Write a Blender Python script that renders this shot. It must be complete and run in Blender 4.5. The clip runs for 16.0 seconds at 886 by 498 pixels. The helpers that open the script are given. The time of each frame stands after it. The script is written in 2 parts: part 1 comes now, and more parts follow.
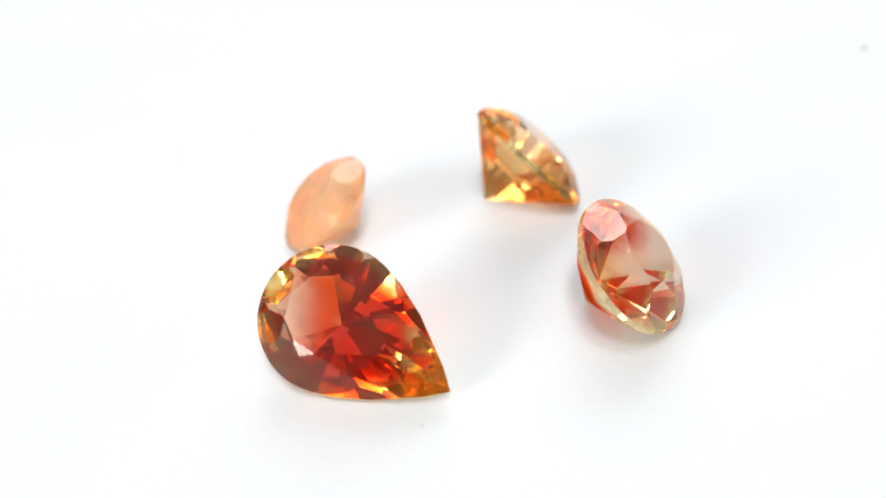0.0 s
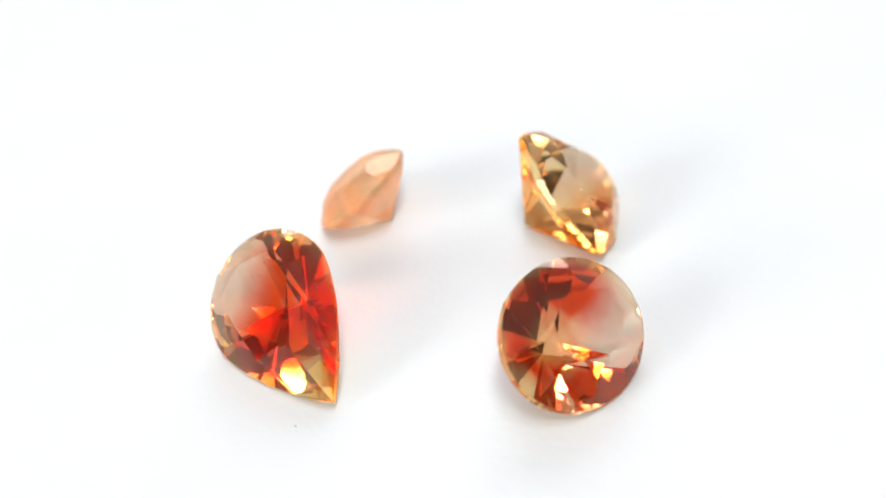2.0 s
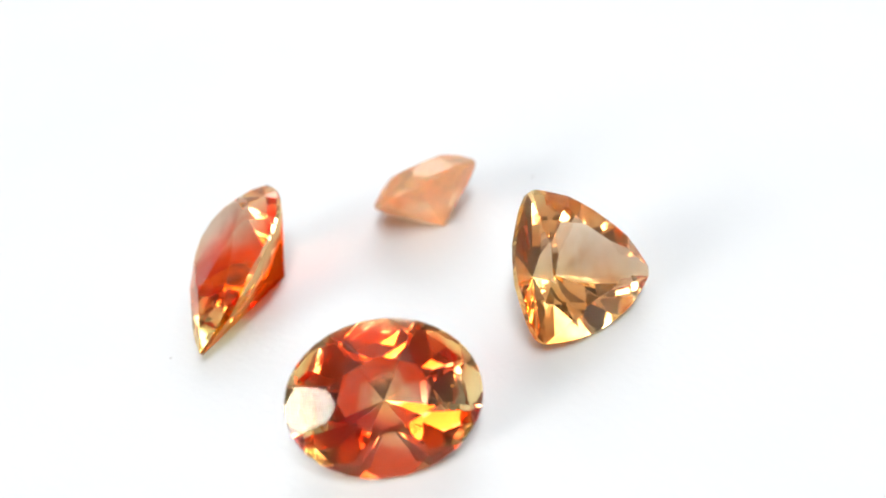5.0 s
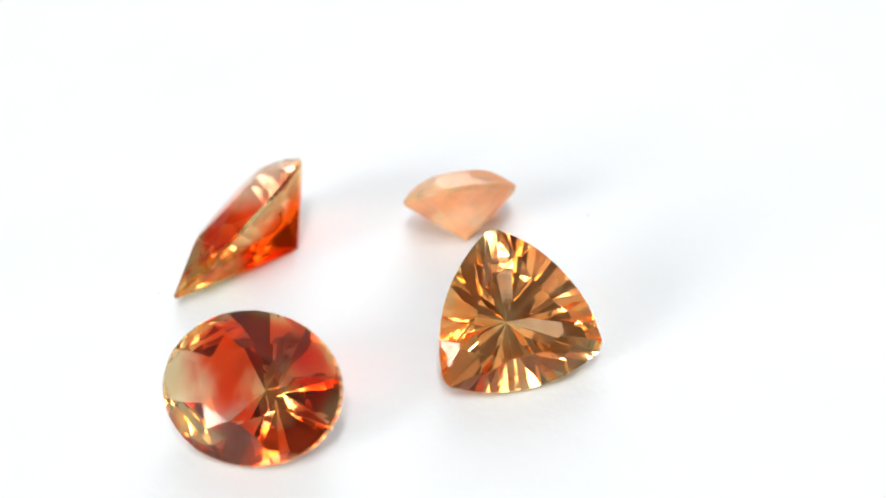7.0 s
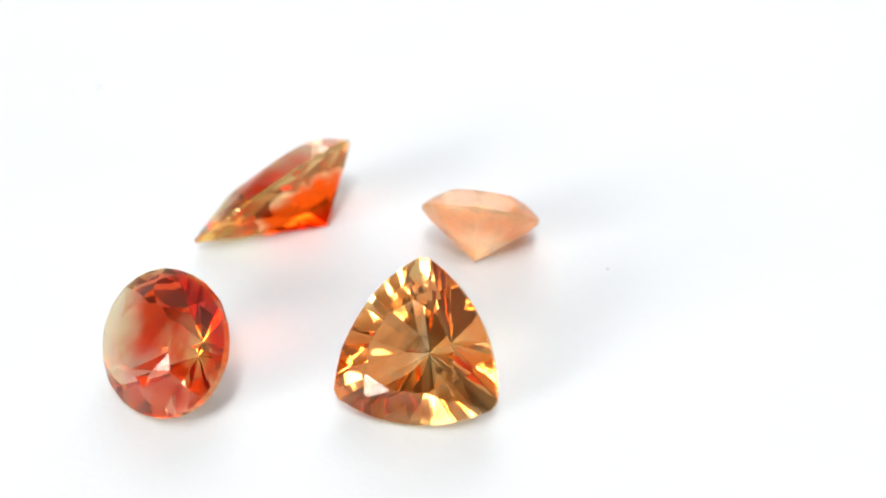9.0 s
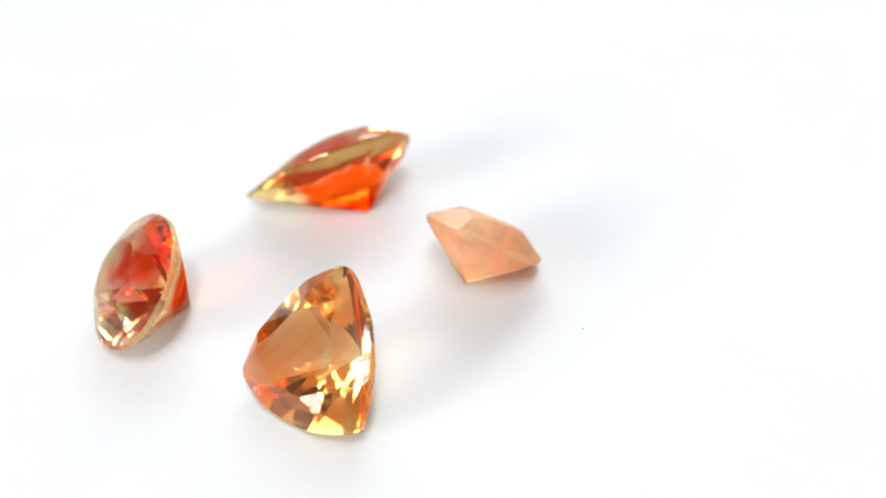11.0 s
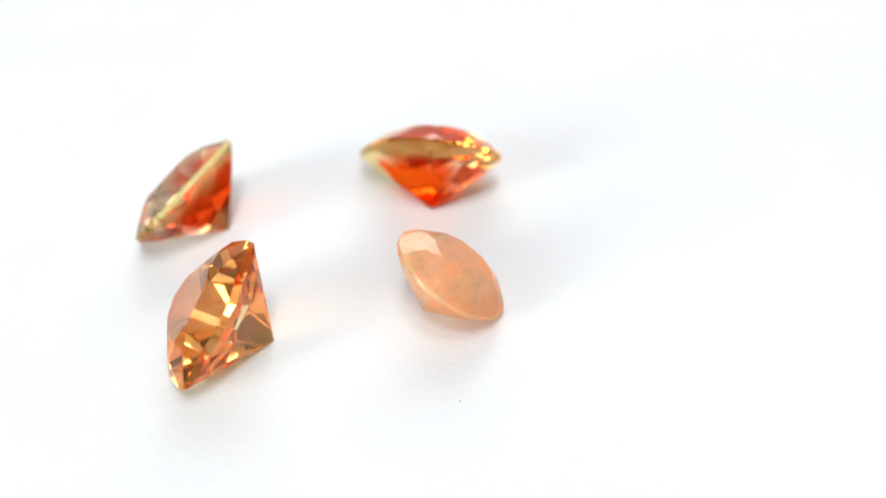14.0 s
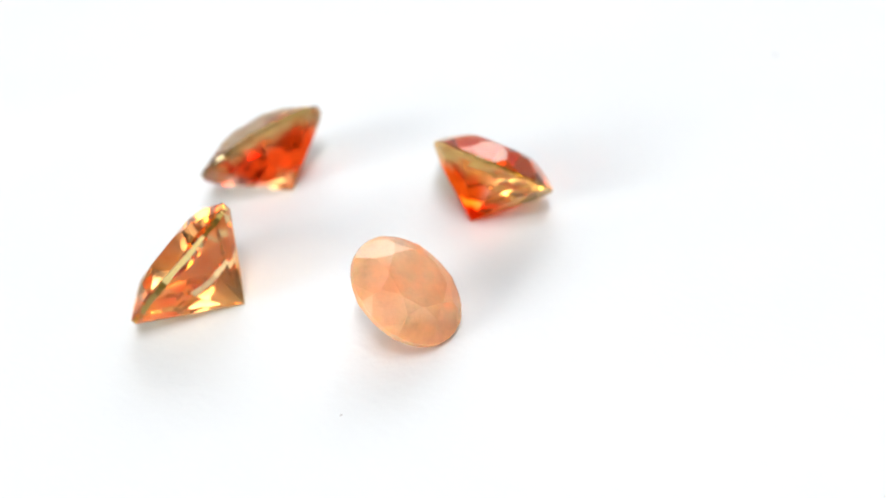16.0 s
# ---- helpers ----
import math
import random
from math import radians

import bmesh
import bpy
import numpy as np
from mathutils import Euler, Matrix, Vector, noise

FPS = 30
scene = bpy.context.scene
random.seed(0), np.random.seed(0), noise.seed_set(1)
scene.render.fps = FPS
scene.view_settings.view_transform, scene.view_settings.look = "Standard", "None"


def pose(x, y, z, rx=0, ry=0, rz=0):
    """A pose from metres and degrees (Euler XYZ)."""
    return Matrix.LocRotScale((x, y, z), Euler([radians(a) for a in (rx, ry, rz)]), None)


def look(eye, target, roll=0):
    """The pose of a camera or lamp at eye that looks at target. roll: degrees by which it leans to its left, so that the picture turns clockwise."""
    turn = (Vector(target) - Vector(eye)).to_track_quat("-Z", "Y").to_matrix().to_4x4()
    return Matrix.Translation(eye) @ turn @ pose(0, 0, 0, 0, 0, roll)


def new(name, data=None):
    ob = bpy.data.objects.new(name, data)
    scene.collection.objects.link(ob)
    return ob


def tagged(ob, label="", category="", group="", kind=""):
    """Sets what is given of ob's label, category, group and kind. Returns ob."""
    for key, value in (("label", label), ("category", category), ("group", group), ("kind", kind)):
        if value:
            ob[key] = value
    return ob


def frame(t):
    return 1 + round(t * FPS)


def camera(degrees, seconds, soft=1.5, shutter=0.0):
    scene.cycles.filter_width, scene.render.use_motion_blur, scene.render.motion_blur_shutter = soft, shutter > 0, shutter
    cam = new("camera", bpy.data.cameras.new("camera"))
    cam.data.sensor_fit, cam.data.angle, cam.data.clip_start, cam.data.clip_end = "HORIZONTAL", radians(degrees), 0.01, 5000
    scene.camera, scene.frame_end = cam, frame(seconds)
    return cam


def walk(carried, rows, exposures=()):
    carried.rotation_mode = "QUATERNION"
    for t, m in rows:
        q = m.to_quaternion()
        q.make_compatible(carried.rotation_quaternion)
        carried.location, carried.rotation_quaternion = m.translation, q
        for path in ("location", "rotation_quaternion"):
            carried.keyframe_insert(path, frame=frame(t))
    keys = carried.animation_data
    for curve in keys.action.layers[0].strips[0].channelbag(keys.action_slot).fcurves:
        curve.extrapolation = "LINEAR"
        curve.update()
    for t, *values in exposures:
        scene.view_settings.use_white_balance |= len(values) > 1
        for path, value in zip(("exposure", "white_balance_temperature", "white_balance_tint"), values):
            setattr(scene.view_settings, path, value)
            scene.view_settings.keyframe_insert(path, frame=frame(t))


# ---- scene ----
cam = camera(44.0, 16.0, soft=1.8)
STAND = look((0.0, -0.05593, 0.03935), (0.00332, 0.0, 0.0008), -5.87)
walk(cam, [(0.0, STAND), (16.0, STAND)])
cam.data.dof.use_dof = True
cam.data.dof.focus_distance = 0.060
cam.data.dof.aperture_fstop = 29.0

# ---- light: area lamps in windows and panels of an added, unseen room ----
world = bpy.data.worlds.new("sky")
scene.world = world
world.use_nodes = True
sky = world.node_tree.nodes.new("ShaderNodeTexSky")
sky.sky_type = "NISHITA"
sky.sun_disc = False
sky.sun_elevation, sky.sun_rotation = radians(40), radians(240)
background = world.node_tree.nodes["Background"]
background.inputs["Strength"].default_value = 0.1
world.node_tree.links.new(sky.outputs["Color"], background.inputs["Color"])
scene.view_settings.exposure = 0.25
# room for the many inner reflections of the cut stones
scene.cycles.max_bounces, scene.cycles.glossy_bounces, scene.cycles.transmission_bounces = 24, 16, 16

ROOM = 1.2          # half the room's width
ROOM_TOP = 1.7      # the ceiling above the table top


def unseen_light(name, place, aim, width, height, watts, color):
    lamp = bpy.data.lights.new(name, "AREA")
    lamp.shape, lamp.size, lamp.size_y, lamp.energy, lamp.color = "RECTANGLE", width, height, watts, color
    ob = new(name, lamp)
    ob.matrix_world = look(place, aim)
    return ob


# unseen windows, added where shadows and glints place the light
# centre along the wall, centre height, width, height
WINDOW_LEFT = (-0.755, 0.44, 0.88, 0.88)
WINDOW_BACK = (0.28, 0.92, 1.20, 1.10)
unseen_light("unseen_light", (-ROOM - 0.03, WINDOW_LEFT[0], WINDOW_LEFT[1]), (0, WINDOW_LEFT[0], WINDOW_LEFT[1]),
             WINDOW_LEFT[2] - 0.12, WINDOW_LEFT[3] - 0.12, 26, (1.0, 0.975, 0.94))
unseen_light("unseen_light", (WINDOW_BACK[0], ROOM + 0.03, WINDOW_BACK[1]), (WINDOW_BACK[0], 0, WINDOW_BACK[1]),
             WINDOW_BACK[2] - 0.12, WINDOW_BACK[3] - 0.12, 16, (0.95, 0.975, 1.0))
# two unseen ceiling lights, added to make facets glint: centre, width and length
PANELS = [(0.01, -0.97, 0.34, 0.36), (0.17, -0.40, 0.30, 0.23)]
for x, y, w, h in PANELS:
    unseen_light("unseen_panel_light", (x, y, ROOM_TOP - 0.034), (x, y, 0), w - 0.06, h - 0.06, 175 * (w - 0.06) * (h - 0.06), (0.97, 0.985, 1.0))


# ---- materials ----
def shader(name):
    m = bpy.data.materials.new(name)
    m.use_nodes = True
    nodes, links = m.node_tree.nodes, m.node_tree.links
    return m, nodes, links, nodes["Principled BSDF"]


def noise_tex(nodes, links, scale, detail=4.0, rough=0.55, vector=None):
    n = nodes.new("ShaderNodeTexNoise")
    n.inputs["Scale"].default_value, n.inputs["Detail"].default_value, n.inputs["Roughness"].default_value = scale, detail, rough
    if vector is not None:
        links.new(vector, n.inputs["Vector"])
    return n


def ramp(nodes, links, fac, stops):
    r = nodes.new("ShaderNodeValToRGB")
    el = r.color_ramp.elements
    while len(el) < len(stops):
        el.new(0.5)
    for e, (p, c) in zip(el, stops):
        e.position, e.color = p, (*c, 1)
    links.new(fac, r.inputs["Fac"])
    return r


def mixed(nodes, links, fac, a, b):
    m = nodes.new("ShaderNodeMix")
    m.data_type = "RGBA"
    for value, socket in ((fac, m.inputs[0]), (a, m.inputs[6]), (b, m.inputs[7])):
        if isinstance(value, bpy.types.NodeSocket):
            links.new(value, socket)
        else:
            socket.default_value = (*value, 1) if isinstance(value, tuple) else value
    return m.outputs[2]


def calc(nodes, links, op, a, b=0.0, c=0.0, clamp=False):
    m = nodes.new("ShaderNodeMath")
    m.operation, m.use_clamp = op, clamp
    for value, socket in zip((a, b, c), m.inputs):
        if isinstance(value, bpy.types.NodeSocket):
            links.new(value, socket)
        else:
            socket.default_value = value
    return m.outputs[0]


def painted(name, low, high, scale, rough, bump=0.0, bump_scale=400.0):
    m, nodes, links, p = shader(name)
    co = nodes.new("ShaderNodeTexCoord").outputs["Object"]
    big = noise_tex(nodes, links, scale, vector=co)
    links.new(ramp(nodes, links, big.outputs["Fac"], [(0.3, low), (0.7, high)]).outputs["Color"], p.inputs["Base Color"])
    p.inputs["Roughness"].default_value = rough
    if bump:
        fine = noise_tex(nodes, links, bump_scale, 6.0, vector=co)
        b = nodes.new("ShaderNodeBump")
        b.inputs["Strength"].default_value, b.inputs["Distance"].default_value = bump, 0.0002
        links.new(fine.outputs["Fac"], b.inputs["Height"])
        links.new(b.outputs["Normal"], p.inputs["Normal"])
    return m


PLATE_WHITE = painted("matt_white_plate", (0.578, 0.593, 0.599), (0.603, 0.616, 0.621), 40, 0.75, 0.15, 1500)
TABLE_WHITE = painted("white_laminate", (0.72, 0.73, 0.74), (0.78, 0.78, 0.78), 6, 0.4, 0.1, 300)
# unseen walls and ceiling: tones chosen for dark reflections and pale fill
WALL_CONTRAST = painted("dark_grey_contrast_tone", (0.17, 0.17, 0.175), (0.20, 0.20, 0.20), 3, 0.8, 0.1, 200)
WALL_FILL = painted("pale_wall_fill_tone", (0.60, 0.60, 0.61), (0.66, 0.66, 0.66), 3, 0.8, 0.1, 200)
# near-black tone that stands in for the phone's reflection in the stones
PHONE_DARK = painted("phone_dark_stand_in", (0.045, 0.043, 0.042), (0.06, 0.057, 0.055), 3, 0.85, 0.1, 200)
CEILING_FILL = painted("pale_grey_ceiling_fill_tone", (0.54, 0.54, 0.542), (0.58, 0.58, 0.58), 3, 0.9, 0.1, 200)
FRAME_PAINT = painted("white_window_paint", (0.74, 0.74, 0.73), (0.8, 0.8, 0.8), 8, 0.4)
DUST = painted("grey_dust", (0.30, 0.29, 0.28), (0.42, 0.40, 0.38), 3000, 0.95)
FLECK = painted("dark_inclusion", (0.03, 0.012, 0.008), (0.08, 0.03, 0.015), 3000, 0.6)


def zoned_stone(name, core, rim, size, centre, edge, zones=(), streak=0.35, band=None, polish=0.025, dim=(0.96, 0.87, 0.79)):
    """Clear stone whose colour runs from a core to a paler rim; size: half extents of the core, edge: where it starts and ends to fade;
    zones: (azimuth, from, to, colour) of the ends that differ, in degrees and metres; band: the paler colour below the girdle and how deep it reaches."""
    m, nodes, links, p = shader(name)
    nodes.remove(p)
    out = nodes["Material Output"]
    co = nodes.new("ShaderNodeTexCoord").outputs["Object"]
    wob = noise_tex(nodes, links, 420, 3.0, vector=co)
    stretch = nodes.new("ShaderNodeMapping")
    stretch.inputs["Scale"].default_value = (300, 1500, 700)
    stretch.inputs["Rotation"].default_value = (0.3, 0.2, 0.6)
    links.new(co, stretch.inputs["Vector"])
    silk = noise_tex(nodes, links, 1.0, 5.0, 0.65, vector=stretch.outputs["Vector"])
    at = nodes.new("ShaderNodeMapping")
    at.vector_type = "TEXTURE"
    at.inputs["Location"].default_value = centre
    at.inputs["Scale"].default_value = size
    links.new(co, at.inputs["Vector"])
    length = nodes.new("ShaderNodeVectorMath")
    length.operation = "LENGTH"
    links.new(at.outputs["Vector"], length.inputs[0])
    away = calc(nodes, links, "MULTIPLY_ADD", wob.outputs["Fac"], 0.7, length.outputs["Value"])
    away = calc(nodes, links, "MULTIPLY_ADD", silk.outputs["Fac"], streak, away)
    fade = nodes.new("ShaderNodeMapRange")
    fade.interpolation_type = "SMOOTHSTEP"
    fade.inputs["From Min"].default_value, fade.inputs["From Max"].default_value = edge[0] + 0.35 + streak / 2, edge[1] + 0.35 + streak / 2
    links.new(away, fade.inputs["Value"])
    col = mixed(nodes, links, fade.outputs["Result"], core, rim)
    xyz = nodes.new("ShaderNodeSeparateXYZ")
    links.new(co, xyz.inputs["Vector"])
    if band:
        rise = nodes.new("ShaderNodeMapRange")
        rise.interpolation_type = "SMOOTHSTEP"
        rise.inputs["From Min"].default_value, rise.inputs["From Max"].default_value = -band[1], -band[1] * 0.25
        rise.inputs["To Max"].default_value = 0.75
        links.new(calc(nodes, links, "MULTIPLY_ADD", silk.outputs["Fac"], 0.0008, calc(nodes, links, "SUBTRACT", xyz.outputs["Z"], 0.0004)), rise.inputs["Value"])
        col = mixed(nodes, links, rise.outputs["Result"], col, band[0])
    for azimuth, start, stop, tone in zones:
        along = calc(nodes, links, "MULTIPLY", xyz.outputs["X"], math.cos(radians(azimuth)))
        along = calc(nodes, links, "MULTIPLY_ADD", xyz.outputs["Y"], math.sin(radians(azimuth)), along)
        along = calc(nodes, links, "MULTIPLY_ADD", wob.outputs["Fac"], 0.0008, along)
        ends = nodes.new("ShaderNodeMapRange")
        ends.interpolation_type = "SMOOTHSTEP"
        ends.inputs["From Min"].default_value, ends.inputs["From Max"].default_value = start + 0.0004, stop + 0.0004
        links.new(along, ends.inputs["Value"])
        col = mixed(nodes, links, ends.outputs["Result"], col, tone)
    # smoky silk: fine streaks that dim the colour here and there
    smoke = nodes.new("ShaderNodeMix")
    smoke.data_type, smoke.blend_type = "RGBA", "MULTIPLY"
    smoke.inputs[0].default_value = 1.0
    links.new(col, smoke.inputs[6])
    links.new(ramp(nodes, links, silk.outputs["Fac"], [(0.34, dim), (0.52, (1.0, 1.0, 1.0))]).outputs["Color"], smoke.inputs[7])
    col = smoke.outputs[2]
    glass = nodes.new("ShaderNodeBsdfGlass")
    glass.inputs["IOR"].default_value = 1.56
    glass.inputs["Roughness"].default_value = polish
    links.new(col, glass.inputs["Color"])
    # fine scratches and polish lines
    grain = noise_tex(nodes, links, 2500, 2.0, vector=co)
    b = nodes.new("ShaderNodeBump")
    b.inputs["Strength"].default_value, b.inputs["Distance"].default_value = 0.04, 0.00005
    links.new(grain.outputs["Fac"], b.inputs["Height"])
    # the facets are not quite flat
    wave = nodes.new("ShaderNodeBump")
    wave.inputs["Strength"].default_value, wave.inputs["Distance"].default_value = 0.25, 0.0001
    links.new(noise_tex(nodes, links, 480, 1.0, vector=co).outputs["Fac"], wave.inputs["Height"])
    links.new(wave.outputs["Normal"], b.inputs["Normal"])
    links.new(b.outputs["Normal"], glass.inputs["Normal"])
    links.new(glass.outputs["BSDF"], out.inputs["Surface"])
    return m


def clear_stone(name, low, high):
    """The outer, nearly colourless zone of a stone, with faint growth bands."""
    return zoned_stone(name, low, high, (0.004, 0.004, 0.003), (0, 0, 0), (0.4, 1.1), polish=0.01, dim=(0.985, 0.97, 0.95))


def cloudy_stone(name, low, high):
    """A milky stone: light scatters inside, the polished skin is pitted."""
    m, nodes, links, p = shader(name)
    co = nodes.new("ShaderNodeTexCoord").outputs["Object"]
    cloud = noise_tex(nodes, links, 380, 6.0, 0.68, vector=co)
    links.new(ramp(nodes, links, cloud.outputs["Fac"], [(0.3, low), (0.7, high)]).outputs["Color"], p.inputs["Base Color"])
    p.inputs["Subsurface Weight"].default_value = 1.0
    p.inputs["Subsurface Radius"].default_value = (1.0, 0.5, 0.28)
    p.inputs["Subsurface Scale"].default_value = 0.0022
    p.inputs["IOR"].default_value = 1.56
    wear = noise_tex(nodes, links, 900, 5.0, 0.65, vector=co)
    links.new(ramp(nodes, links, wear.outputs["Fac"], [(0.3, (0.05, 0.05, 0.05)), (0.75, (0.20, 0.20, 0.20))]).outputs["Color"], p.inputs["Roughness"])
    pits = noise_tex(nodes, links, 4200, 4.0, 0.65, vector=co)
    b = nodes.new("ShaderNodeBump")
    b.inputs["Strength"].default_value, b.inputs["Distance"].default_value = 0.4, 0.00005
    links.new(pits.outputs["Fac"], b.inputs["Height"])
    links.new(b.outputs["Normal"], p.inputs["Normal"])
    glass = nodes.new("ShaderNodeBsdfGlass")
    glass.inputs["IOR"].default_value = 1.56
    glass.inputs["Roughness"].default_value = 0.07
    patch = noise_tex(nodes, links, 260, 5.0, 0.62, vector=co)
    links.new(ramp(nodes, links, patch.outputs["Fac"], [(0.40, (1.0, 0.61, 0.38)), (0.60, (1.0, 0.88, 0.72))]).outputs["Color"], glass.inputs["Color"])
    links.new(b.outputs["Normal"], glass.inputs["Normal"])
    glow = nodes.new("ShaderNodeBsdfTranslucent")
    links.new(ramp(nodes, links, patch.outputs["Fac"], [(0.40, (1.0, 0.54, 0.31)), (0.60, (1.0, 0.80, 0.58))]).outputs["Color"], glow.inputs["Color"])
    cloudy = nodes.new("ShaderNodeMixShader")
    cloudy.inputs[0].default_value = 0.55
    links.new(glow.outputs[0], cloudy.inputs[1])
    links.new(p.outputs[0], cloudy.inputs[2])
    milk = nodes.new("ShaderNodeMapRange")
    milk.inputs["From Min"].default_value, milk.inputs["From Max"].default_value = 0.35, 0.65
    milk.inputs["To Min"].default_value, milk.inputs["To Max"].default_value = 0.52, 0.24
    links.new(patch.outputs["Fac"], milk.inputs["Value"])
    both = nodes.new("ShaderNodeMixShader")
    links.new(milk.outputs["Result"], both.inputs[0])
    links.new(glass.outputs[0], both.inputs[1])
    links.new(cloudy.outputs[0], both.inputs[2])
    links.new(both.outputs[0], nodes["Material Output"].inputs["Surface"])
    return m


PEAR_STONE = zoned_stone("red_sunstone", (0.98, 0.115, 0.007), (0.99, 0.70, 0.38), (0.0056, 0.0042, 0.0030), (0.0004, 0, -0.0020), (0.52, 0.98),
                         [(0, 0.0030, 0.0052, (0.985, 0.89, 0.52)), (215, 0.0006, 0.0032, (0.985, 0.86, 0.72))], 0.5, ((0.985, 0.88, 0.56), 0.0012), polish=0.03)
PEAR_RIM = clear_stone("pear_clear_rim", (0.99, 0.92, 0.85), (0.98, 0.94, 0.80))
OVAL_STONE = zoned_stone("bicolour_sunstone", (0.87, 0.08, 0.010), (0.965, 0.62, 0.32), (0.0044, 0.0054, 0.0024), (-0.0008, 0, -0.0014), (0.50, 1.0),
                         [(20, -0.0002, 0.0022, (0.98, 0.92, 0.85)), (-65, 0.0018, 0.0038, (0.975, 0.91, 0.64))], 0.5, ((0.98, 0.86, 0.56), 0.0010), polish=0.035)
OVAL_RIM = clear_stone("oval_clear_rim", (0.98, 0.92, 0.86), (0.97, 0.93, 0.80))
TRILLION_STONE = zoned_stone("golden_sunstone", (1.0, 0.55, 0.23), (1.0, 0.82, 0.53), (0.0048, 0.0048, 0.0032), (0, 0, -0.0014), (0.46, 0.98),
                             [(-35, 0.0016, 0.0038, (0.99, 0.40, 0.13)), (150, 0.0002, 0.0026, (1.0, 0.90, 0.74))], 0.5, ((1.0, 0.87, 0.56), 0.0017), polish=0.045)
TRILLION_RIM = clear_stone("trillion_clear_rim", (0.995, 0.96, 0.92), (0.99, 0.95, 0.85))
GIRDLE = clear_stone("olive_girdle", (0.95, 0.82, 0.44), (0.96, 0.88, 0.58))
PEACH_STONE = cloudy_stone("cloudy_peach_sunstone", (1.0, 0.51, 0.27), (1.0, 0.71, 0.49))


# ---- mesh helpers ----
def part(name, bm, material, parent, label=""):
    me = bpy.data.meshes.new(name)
    bm.to_mesh(me)
    bm.free()
    me.materials.append(material)
    ob = new(name, me)
    ob.parent = parent
    if label:
        tagged(ob, label)
    return ob


def box(bm, x0, y0, z0, x1, y1, z1, bevel=0.0):
    made = bmesh.ops.create_cube(bm, size=1.0)["verts"]
    for v in made:
        v.co = Vector(((x0 + x1) / 2 + v.co.x * (x1 - x0), (y0 + y1) / 2 + v.co.y * (y1 - y0), (z0 + z1) / 2 + v.co.z * (z1 - z0)))
    if bevel:
        edges = list({e for v in made for e in v.link_edges})
        bmesh.ops.bevel(bm, geom=edges, offset=bevel, segments=2, affect="EDGES", profile=0.5)
    return bm


def slab(name, material, *sizes):
    bm = bmesh.new()
    for s in sizes:
        box(bm, *s)
    ob = part(name, bm, material, None)
    return tagged(ob, kind="structure")


# ---- an unseen room, added to close the place and shape the light ----
TABLE_Z = -0.009
THICK = 0.06
R = ROOM
tagged(slab("floor", TABLE_WHITE, (-R - THICK, -R - THICK, TABLE_Z - 0.03, R + THICK, R + THICK, TABLE_Z)),
       "broad white laminate work surface under the display plate", "work surface")
tagged(slab("ceiling", CEILING_FILL, (-R - THICK, -R - THICK, ROOM_TOP, R + THICK, R + THICK, ROOM_TOP + THICK)),
       "unseen plain pale grey ceiling, added for fill light", "ceiling")
tagged(slab("wall_east", WALL_CONTRAST, (R, -R, TABLE_Z, R + THICK, R + THICK, ROOM_TOP)), "unseen plain dark grey wall, added to deepen reflections", "wall")
# unseen wall behind the camera, added to darken what the stones reflect
tagged(slab("stand_in_wall_south", PHONE_DARK, (-R - THICK, -R - THICK, TABLE_Z, R + THICK, -R, ROOM_TOP)), "unseen dark wall standing in for the phone's dark reflection", "wall")


def window_wall(name, window_name, opening, material, turn, end):
    """A wall across +x with one window, turned about the room's middle. opening: centre, height, width and height of the window."""
    mid, high, w, h = opening
    x0, x1, a, b, lo, hi = R, R + THICK, mid - w / 2, mid + w / 2, high - h / 2, high + h / 2
    wall = slab(name, material, (x0, -R, TABLE_Z, x1, a, ROOM_TOP), (x0, b, TABLE_Z, x1, end, ROOM_TOP),
                (x0, a, TABLE_Z, x1, b, lo), (x0, a, hi, x1, b, ROOM_TOP))
    tagged(wall, "unseen plain wall with a window opening, toned to shape reflections", "wall").rotation_euler.z = radians(turn)
    win = tagged(new(window_name), "unseen white-framed window, added to hold an inferred light", "window", kind="structure")
    win.matrix_world = Matrix.Rotation(radians(turn), 4, "Z") @ Matrix.Translation(((x0 + x1) / 2, mid, lo))
    s, t = 0.02, 0.05
    for sizes in ((-s, -w / 2, 0, s, -w / 2 + t, h), (-s, w / 2 - t, 0, s, w / 2, h),
                  (-s, -w / 2 + t, 0, s, w / 2 - t, t), (-s, -w / 2 + t, h - t, s, w / 2 - t, h)):
        part("window_frame", box(bmesh.new(), *sizes, 0.004), FRAME_PAINT, win)


window_wall("wall_west", "unseen_window_1", (-WINDOW_LEFT[0], *WINDOW_LEFT[1:]), WALL_CONTRAST, 180, R)
window_wall("wall_north", "unseen_window_2", (-WINDOW_BACK[0], *WINDOW_BACK[1:]), WALL_FILL, 90, R + THICK)


def unseen_ceiling_light(x, y, w, h):
    lamp = tagged(new("unseen_ceiling_light"), "unseen oblong white ceiling light panel, switched on, added for facet glints", "ceiling light", "ceiling lights")
    lamp.location = (x, y, ROOM_TOP - 0.04)
    b, d = w / 2, h / 2
    a, c = b - 0.025, d - 0.025
    for sizes in ((-b, -d, 0, -a, d, 0.04), (a, -d, 0, b, d, 0.04), (-a, -d, 0, a, -c, 0.04), (-a, c, 0, a, d, 0.04)):
        part("frame", box(bmesh.new(), *sizes, 0.003), FRAME_PAINT, lamp)
    part("diffuser", box(bmesh.new(), -a, -c, 0.01, a, c, 0.03), FRAME_PAINT, lamp)


for sizes in PANELS:
    unseen_ceiling_light(*sizes)


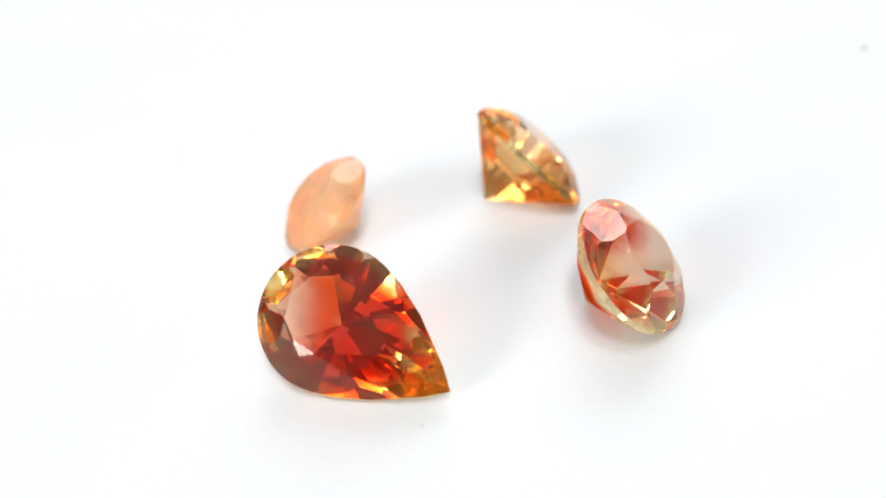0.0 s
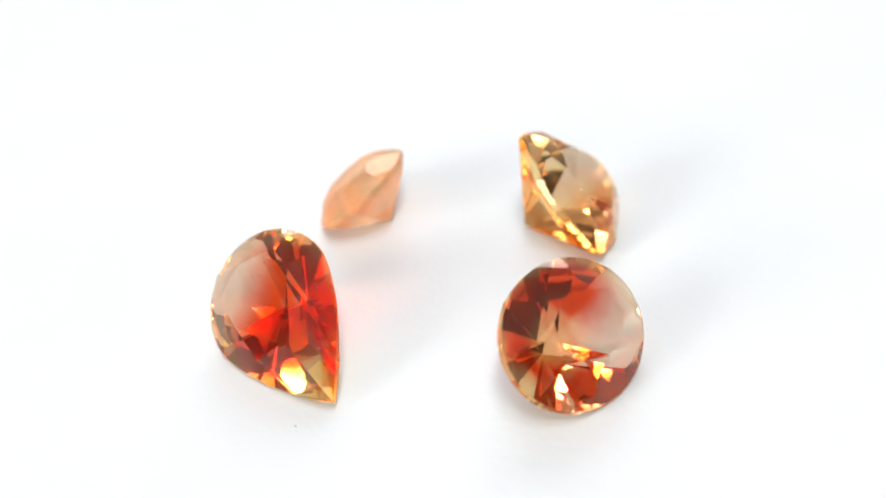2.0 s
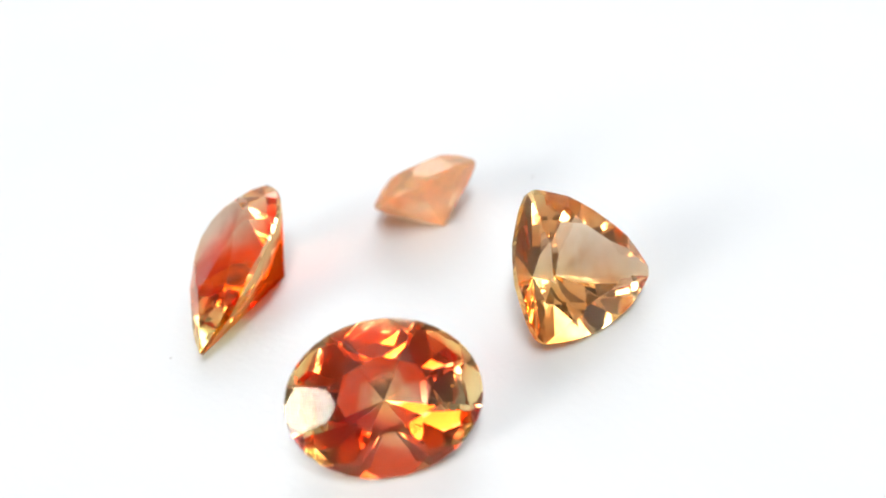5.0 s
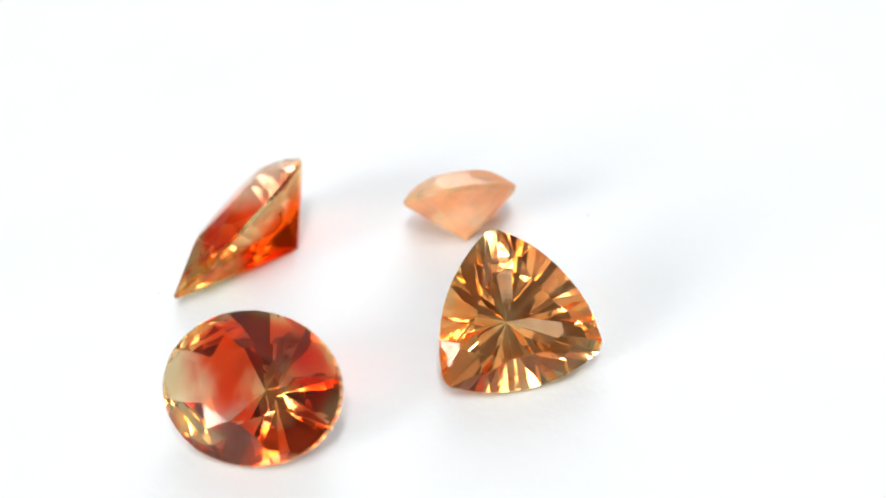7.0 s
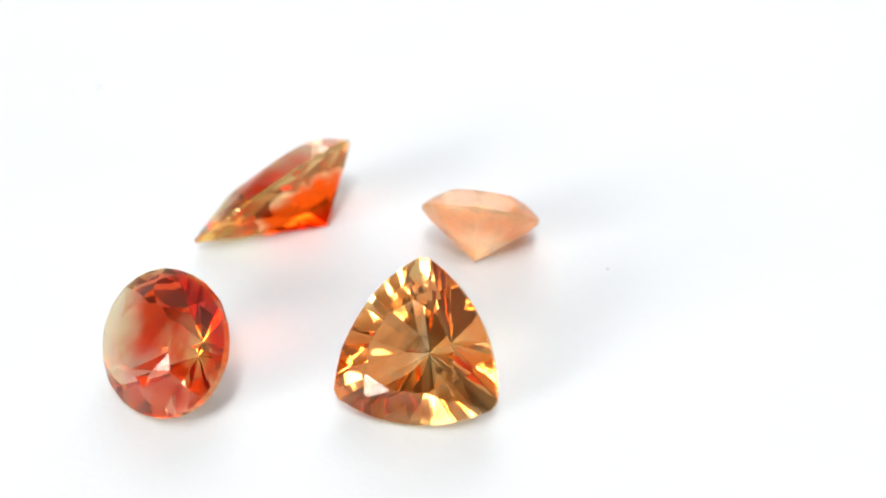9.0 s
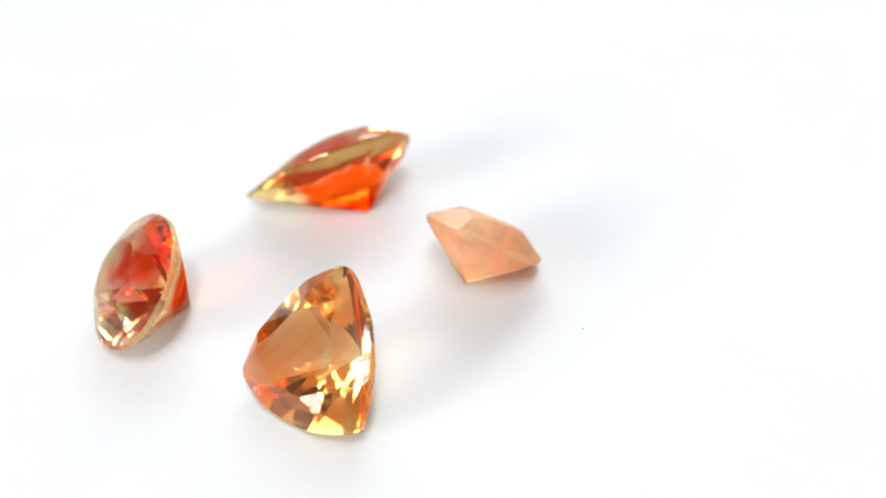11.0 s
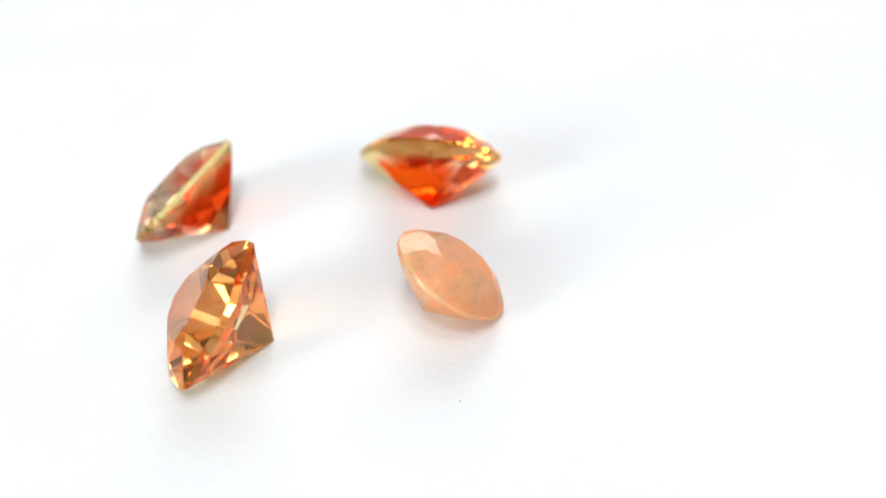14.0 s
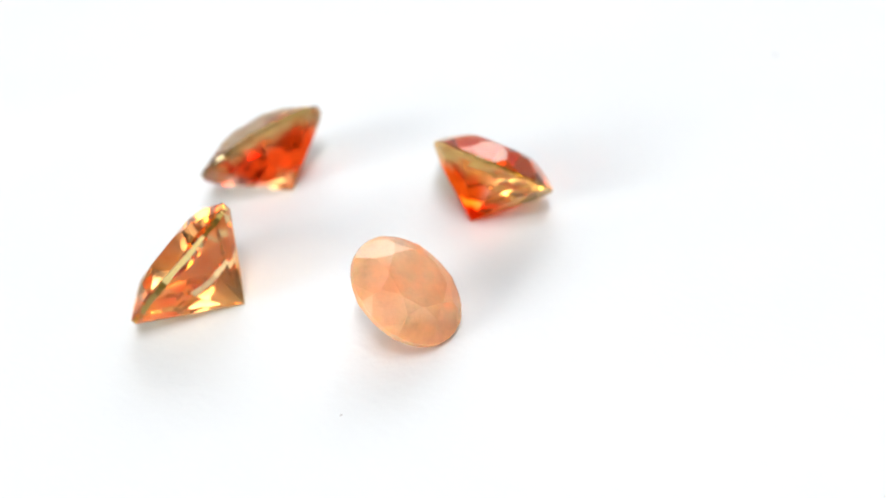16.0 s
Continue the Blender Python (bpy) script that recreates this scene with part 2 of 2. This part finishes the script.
# ---- the turning display plate ----
def turned(profile, steps=96):
    """A solid of revolution about z from (radius, height) pairs."""
    bm = bmesh.new()
    rings = []
    for r, z in profile:
        if r == 0:
            rings.append([bm.verts.new((0, 0, z))])
        else:
            rings.append([bm.verts.new((r * math.cos(2 * math.pi * k / steps), r * math.sin(2 * math.pi * k / steps), z)) for k in range(steps)])
    for low, high in zip(rings, rings[1:]):
        for k in range(steps):
            j = (k + 1) % steps
            if len(low) == 1:
                bm.faces.new((low[0], high[j], high[k]))
            elif len(high) == 1:
                bm.faces.new((low[k], low[j], high[0]))
            else:
                bm.faces.new((low[k], low[j], high[j], high[k]))
    bmesh.ops.recalc_face_normals(bm, faces=bm.faces[:])
    return bm


def display_plate():
    plate = tagged(new("turntable"), "round matt white rotating display turntable holding four loose stones", "turntable")
    part("top_plate", turned([(0, -0.004), (0.108, -0.004), (0.1097, -0.0036), (0.11, -0.003), (0.11, -0.001), (0.1097, -0.0004),
                              (0.109, 0), (0, 0)]), PLATE_WHITE, plate)
    part("base", turned([(0, TABLE_Z), (0.085, TABLE_Z), (0.086, TABLE_Z + 0.001), (0.086, -0.0045), (0.084, -0.004), (0, -0.004)]),
         TABLE_WHITE, plate)
    return plate


# ---- cut stones: convex solids bounded by flat facets ----
def clip(faces, normal, dist, tag):
    """Cuts a convex solid, a list of (points, tag), by the half space normal . p <= dist."""
    n = Vector(normal)
    size = n.length
    n, dist = n / size, dist / size
    kept, rim = [], []
    for pts, old in faces:
        side = [n.dot(p) - dist for p in pts]
        if max(side) <= 1e-7:
            kept.append((pts, old))
            continue
        if min(side) >= -1e-7:
            continue
        poly = []
        for i, p in enumerate(pts):
            q, a, b = pts[(i + 1) % len(pts)], side[i], side[(i + 1) % len(pts)]
            if a <= 0:
                poly.append(p)
            if (a < 0 < b) or (b < 0 < a):
                x = p.lerp(q, a / (a - b))
                poly.append(x)
                rim.append(x)
            elif a == 0:
                rim.append(p)
        if len(poly) > 2:
            kept.append((poly, old))
    ring = []
    for p in rim:
        if all((p - q).length > 1e-5 for q in ring):
            ring.append(p)
    if len(ring) > 2:
        mid = sum(ring, Vector()) / len(ring)
        u = (ring[0] - mid).normalized()
        v = n.cross(u)
        ring.sort(key=lambda p: math.atan2((p - mid).dot(v), (p - mid).dot(u)))
        kept.append((ring, tag))
    return kept


def cut_stone(outline, crown, deep, table, girdle, mains, halves, sides, star=0.6, steep=1.3, lower=1.22, low_halves=None, crown_mains=None):
    """Facets of a stone in millimetres, by kind. outline: points of the girdle; mains, halves, sides: azimuths of the facets' normals;
    star: slope of the facets along the table, as a share of the crown's."""
    e = 20.0
    c = [Vector((x, y, z)) for x in (-e, e) for y in (-e, e) for z in (-e, e)]
    faces = [([c[i] for i in f], "") for f in ((0, 1, 3, 2), (4, 6, 7, 5), (0, 4, 5, 1), (2, 3, 7, 6), (0, 2, 6, 4), (1, 5, 7, 3))]
    g = girdle / 2

    def reach(a):
        return max(x * math.cos(a) + y * math.sin(a) for x, y in outline)

    def plane(a, r0, z0, r1, z1, tag):
        nonlocal faces
        nr, nz = z1 - z0, r0 - r1
        if nr < 0:
            nr, nz = -nr, -nz
        faces = clip(faces, (nr * math.cos(a), nr * math.sin(a), nz), nr * r0 + nz * z0, tag)

    for a in sides:
        faces = clip(faces, (math.cos(a), math.sin(a), 0), reach(a), "girdle")
    for a in mains:
        h = reach(a)
        plane(a, h, -g, 0, -deep, "pavilion")
    tops = mains if crown_mains is None else crown_mains
    for a in tops:
        h = reach(a)
        plane(a, h, g, h * table, crown, "crown")
    for a in halves:
        h = reach(a)
        plane(a, h, g, h * table, g + (crown - g) * steep, "crown")
    for a in (halves if low_halves is None else low_halves):
        plane(a, reach(a), -g, 0, -deep * lower, "pavilion")
    for a, b in zip(tops, tops[1:] + [tops[0] + 2 * math.pi]):
        h = reach((a + b) / 2)
        if star:
            plane((a + b) / 2, h * table * 0.94, crown, h * (table * 0.94 + (1 - table)), crown - (crown - g) * star, "crown")
    faces = clip(faces, (0, 0, 1), crown, "table_facet")
    return faces


def loose_stone(name, label, faces, material, rim, at, lean, tilt, spin, group, part_labels, flecks=()):
    """A stone lying on its pavilion: culet and girdle both touch the plate. at: the culet's place, in millimetres."""
    thing = tagged(new(name), label, "gemstone", group)
    made = {}
    for kind in (("body",) if rim is None else ("crown", "table_facet", "girdle", "pavilion")):
        bm = bmesh.new()
        known = {}
        for pts, tag in faces:
            if rim is not None and tag != kind:
                continue
            vs = []
            for p in pts:
                key = (round(p.x, 4), round(p.y, 4), round(p.z, 4))
                if key not in known:
                    known[key] = bm.verts.new(Vector(key) / 1000)
                if known[key] not in vs:
                    vs.append(known[key])
            if len(vs) > 2:
                f = bm.faces.new(vs)
                f.normal_update()
                if f.normal.dot(f.calc_center_median() - Vector((0, 0, -0.0005))) < 0:
                    f.normal_flip()
        made[kind] = part(kind, bm, material if kind in ("pavilion", "body") else GIRDLE if kind == "girdle" else rim, thing if kind != "table_facet" else made["crown"], part_labels.get(kind, ""))
    for x, y, z, r in flecks:
        bm = bmesh.new()
        bmesh.ops.create_icosphere(bm, subdivisions=1, radius=r / 1000)
        for v in bm.verts:
            v.co = Vector((v.co.x * 1.6, v.co.y, v.co.z * 0.5)) * (0.8 + 0.4 * noise.noise(v.co * 9000)) + Vector((x, y, z)) / 1000
        part("inclusion", bm, FLECK, made[kind], "tiny dark speck inside the stone")
    points = [p for pts, tag in faces for p in pts]
    low = min(points, key=lambda p: p.z)
    belt = [p for pts, tag in faces if tag == "girdle" for p in pts]

    def turned_by(angle):
        return (Matrix.Rotation(radians(lean), 3, "Z") @ Matrix.Rotation(radians(angle), 3, "Y") @ Matrix.Rotation(radians(spin - lean), 3, "Z"))

    a, b = tilt - 15, tilt + 15
    for _ in range(40):
        m = turned_by((a + b) / 2)
        if min((m @ p).z for p in belt) > (m @ low).z:
            a = (a + b) / 2
        else:
            b = (a + b) / 2
    m = turned_by(a)
    foot = m @ low
    lift = -min((m @ p).z for p in points)
    place = Vector((at[0] - foot.x, at[1] - foot.y, lift)) / 1000
    rest = Matrix.Translation(place) @ m.to_4x4()
    thing.matrix_basis = rest
    return thing, rest


def arc(n, start=0.0):
    return [start + 2 * math.pi * k / n for k in range(n)]


def ellipse(a, b, n=120):
    return [(a * math.cos(t), b * math.sin(t)) for t in arc(n)]


def pear_outline(back, front, half, power, n=160):
    pts = []
    for t in arc(n):
        c, s = math.cos(t), math.sin(t)
        pts.append((back * c, half * s) if c < 0 else (front * c, math.copysign(half * (1 - c ** power), s)))
    return pts


def trillion_outline(radius, bulge, n=40):
    pts = []
    for k in range(3):
        a, b = (Vector((radius * math.cos(q), radius * math.sin(q))) for q in (math.pi / 2 + 2 * math.pi * k / 3, math.pi / 2 + 2 * math.pi * (k + 1) / 3))
        out = (a + b).normalized()
        for i in range(n):
            u = 0.035 + 0.93 * i / (n - 1)
            p = a + (b - a) * u + out * bulge * 4 * u * (1 - u)
            pts.append((p.x, p.y))
    return pts


GROUP = "loose cut stones on the turntable"


def pear_stone():
    o = pear_outline(4.28, 7.72, 4.07, 1.62)
    mains = [radians(a) for a in (48, 75, 105, 140, 180, 220, 255, 285, 312)]
    halves = [radians(a) for a in (44, 60, 68, 90, 98, 122, 131, 160, 170, 190, 200, 229, 238, 262, 270, 292, 300, 316)]
    sides = [radians(40 + 280 * k / 35) for k in range(36)]
    f = cut_stone(o, 1.40, 3.82, 0.53, 0.22, mains, halves, sides)
    return loose_stone("pear_gemstone", "deep red pear-cut clear sunstone with a yellow tip, lying tilted", f, PEAR_STONE, PEAR_RIM,
                       (-2.87, -5.99), -109.3, 42.6, -45.8, GROUP, {"girdle": "pale olive-yellow rim", "crown": "red facetted top"},
                       [(-2.2, 0.9, -1.2, 0.06), (-1.5, -1.2, -1.4, 0.05), (1.5, 0.3, -1.6, 0.05)])


def oval_stone():
    o = ellipse(3.90, 4.92)
    f = cut_stone(o, 1.43, 3.89, 0.47, 0.38, arc(8), arc(16, math.pi / 16), arc(40))
    return loose_stone("oval_gemstone", "oval-cut clear sunstone, red centre and greenish-gold edge", f, OVAL_STONE, OVAL_RIM,
                       (10.82, -6.21), -20.8, 41.9, -21.7, GROUP, {"girdle": "pale greenish-gold rim"},
                       [(0.9, 1.2, -1.0, 0.04), (-1.1, 0.4, -1.4, 0.04)])


def trillion_stone():
    o = trillion_outline(5.06, 1.2)
    base = [math.pi / 2 + 2 * math.pi * k / 3 for k in range(3)]
    mains = sorted((b + radians(d)) % (2 * math.pi) for b in base for d in (-60 + 1e-3, -28, 0, 28))
    halves = sorted((b + radians(d)) % (2 * math.pi) for b in base for d in (-32, 32))
    sides = sorted((b + radians(d)) % (2 * math.pi) for b in base for d in (-60, -54, -48, -42, -36, -30, -24, -8, 8, 24, 30, 36, 42, 48, 54))
    low = sorted((b + radians(d)) % (2 * math.pi) for b in base for d in (-44, -14, 14, 44))
    tops = sorted((b + radians(d)) % (2 * math.pi) for b in base for d in (-60 + 1e-3, 0))
    f = cut_stone(o, 1.26, 4.45, 0.55, 0.36, mains, halves, sides, star=0.5, lower=1.03, low_halves=low, crown_mains=tops)
    return loose_stone("trillion_gemstone", "golden amber trillion-cut clear sunstone leaning on its point", f, TRILLION_STONE, TRILLION_RIM,
                       (6.90, 6.18), 6.8, 48.0, -20.3, GROUP, {"girdle": "pale golden rim"}, [(0.6, -0.8, -1.2, 0.04)])


def peach_stone():
    o = ellipse(3.53, 3.64)
    f = cut_stone(o, 1.29, 2.96, 0.54, 0.26, arc(8), arc(16, math.pi / 16), arc(32))
    return loose_stone("peach_gemstone", "cloudy peach-orange oval-cut sunstone with a frosted surface", f, PEACH_STONE, None,
                       (-1.80, 4.87), -176.1, 38.4, 39.1, GROUP, {},
                       [(1.2, 1.9, -1.0, 0.09), (-0.6, -1.4, -0.9, 0.05)])


def dust_speck(x, y, r, seed):
    bm = bmesh.new()
    bmesh.ops.create_icosphere(bm, subdivisions=2, radius=r)
    for v in bm.verts:
        k = 1 + 0.5 * noise.noise(v.co / r * 1.3 + Vector((seed, 0, 0)))
        v.co = Vector((v.co.x * k * 1.5, v.co.y * k, (v.co.z * 0.5 + r * 0.45) * k))
    low = min(v.co.z for v in bm.verts)
    for v in bm.verts:
        v.co.z -= low
    ob = part("dust_speck", bm, DUST, None)
    tagged(ob, "tiny grey dust speck on the white turntable", "dust speck", "dust on the turntable")
    rest = Matrix.Translation((x / 1000, y / 1000, 0)) @ pose(0, 0, 0, 0, 0, 57 * seed)
    ob.matrix_basis = rest
    return ob, rest


TURNING = [(display_plate(), Matrix.Identity(4)), pear_stone(), oval_stone(), trillion_stone(), peach_stone(),
           dust_speck(-3.4, 12.9, 0.00006, 1), dust_speck(0.25, -14.5, 0.00005, 2), dust_speck(40.0, 20.4, 0.00018, 3),
           dust_speck(38.9, 21.0, 0.0001, 4), dust_speck(-17.0, -35.5, 0.00013, 5)]


def plate_turn(t):
    """Degrees by which the turntable has turned at t seconds: a steady motor with a slight unevenness."""
    u = t / 16
    return -13.167 * t - 61.857 * u ** 4 + 112.591 * u ** 3 - 55.161 * u ** 2 + 3.504 * u + 0.87


def motions():
    for thing, rest in TURNING:
        walk(thing, [(k / 2, pose(0, 0, 0, 0, 0, plate_turn(k / 2)) @ rest) for k in range(33)])


motions()
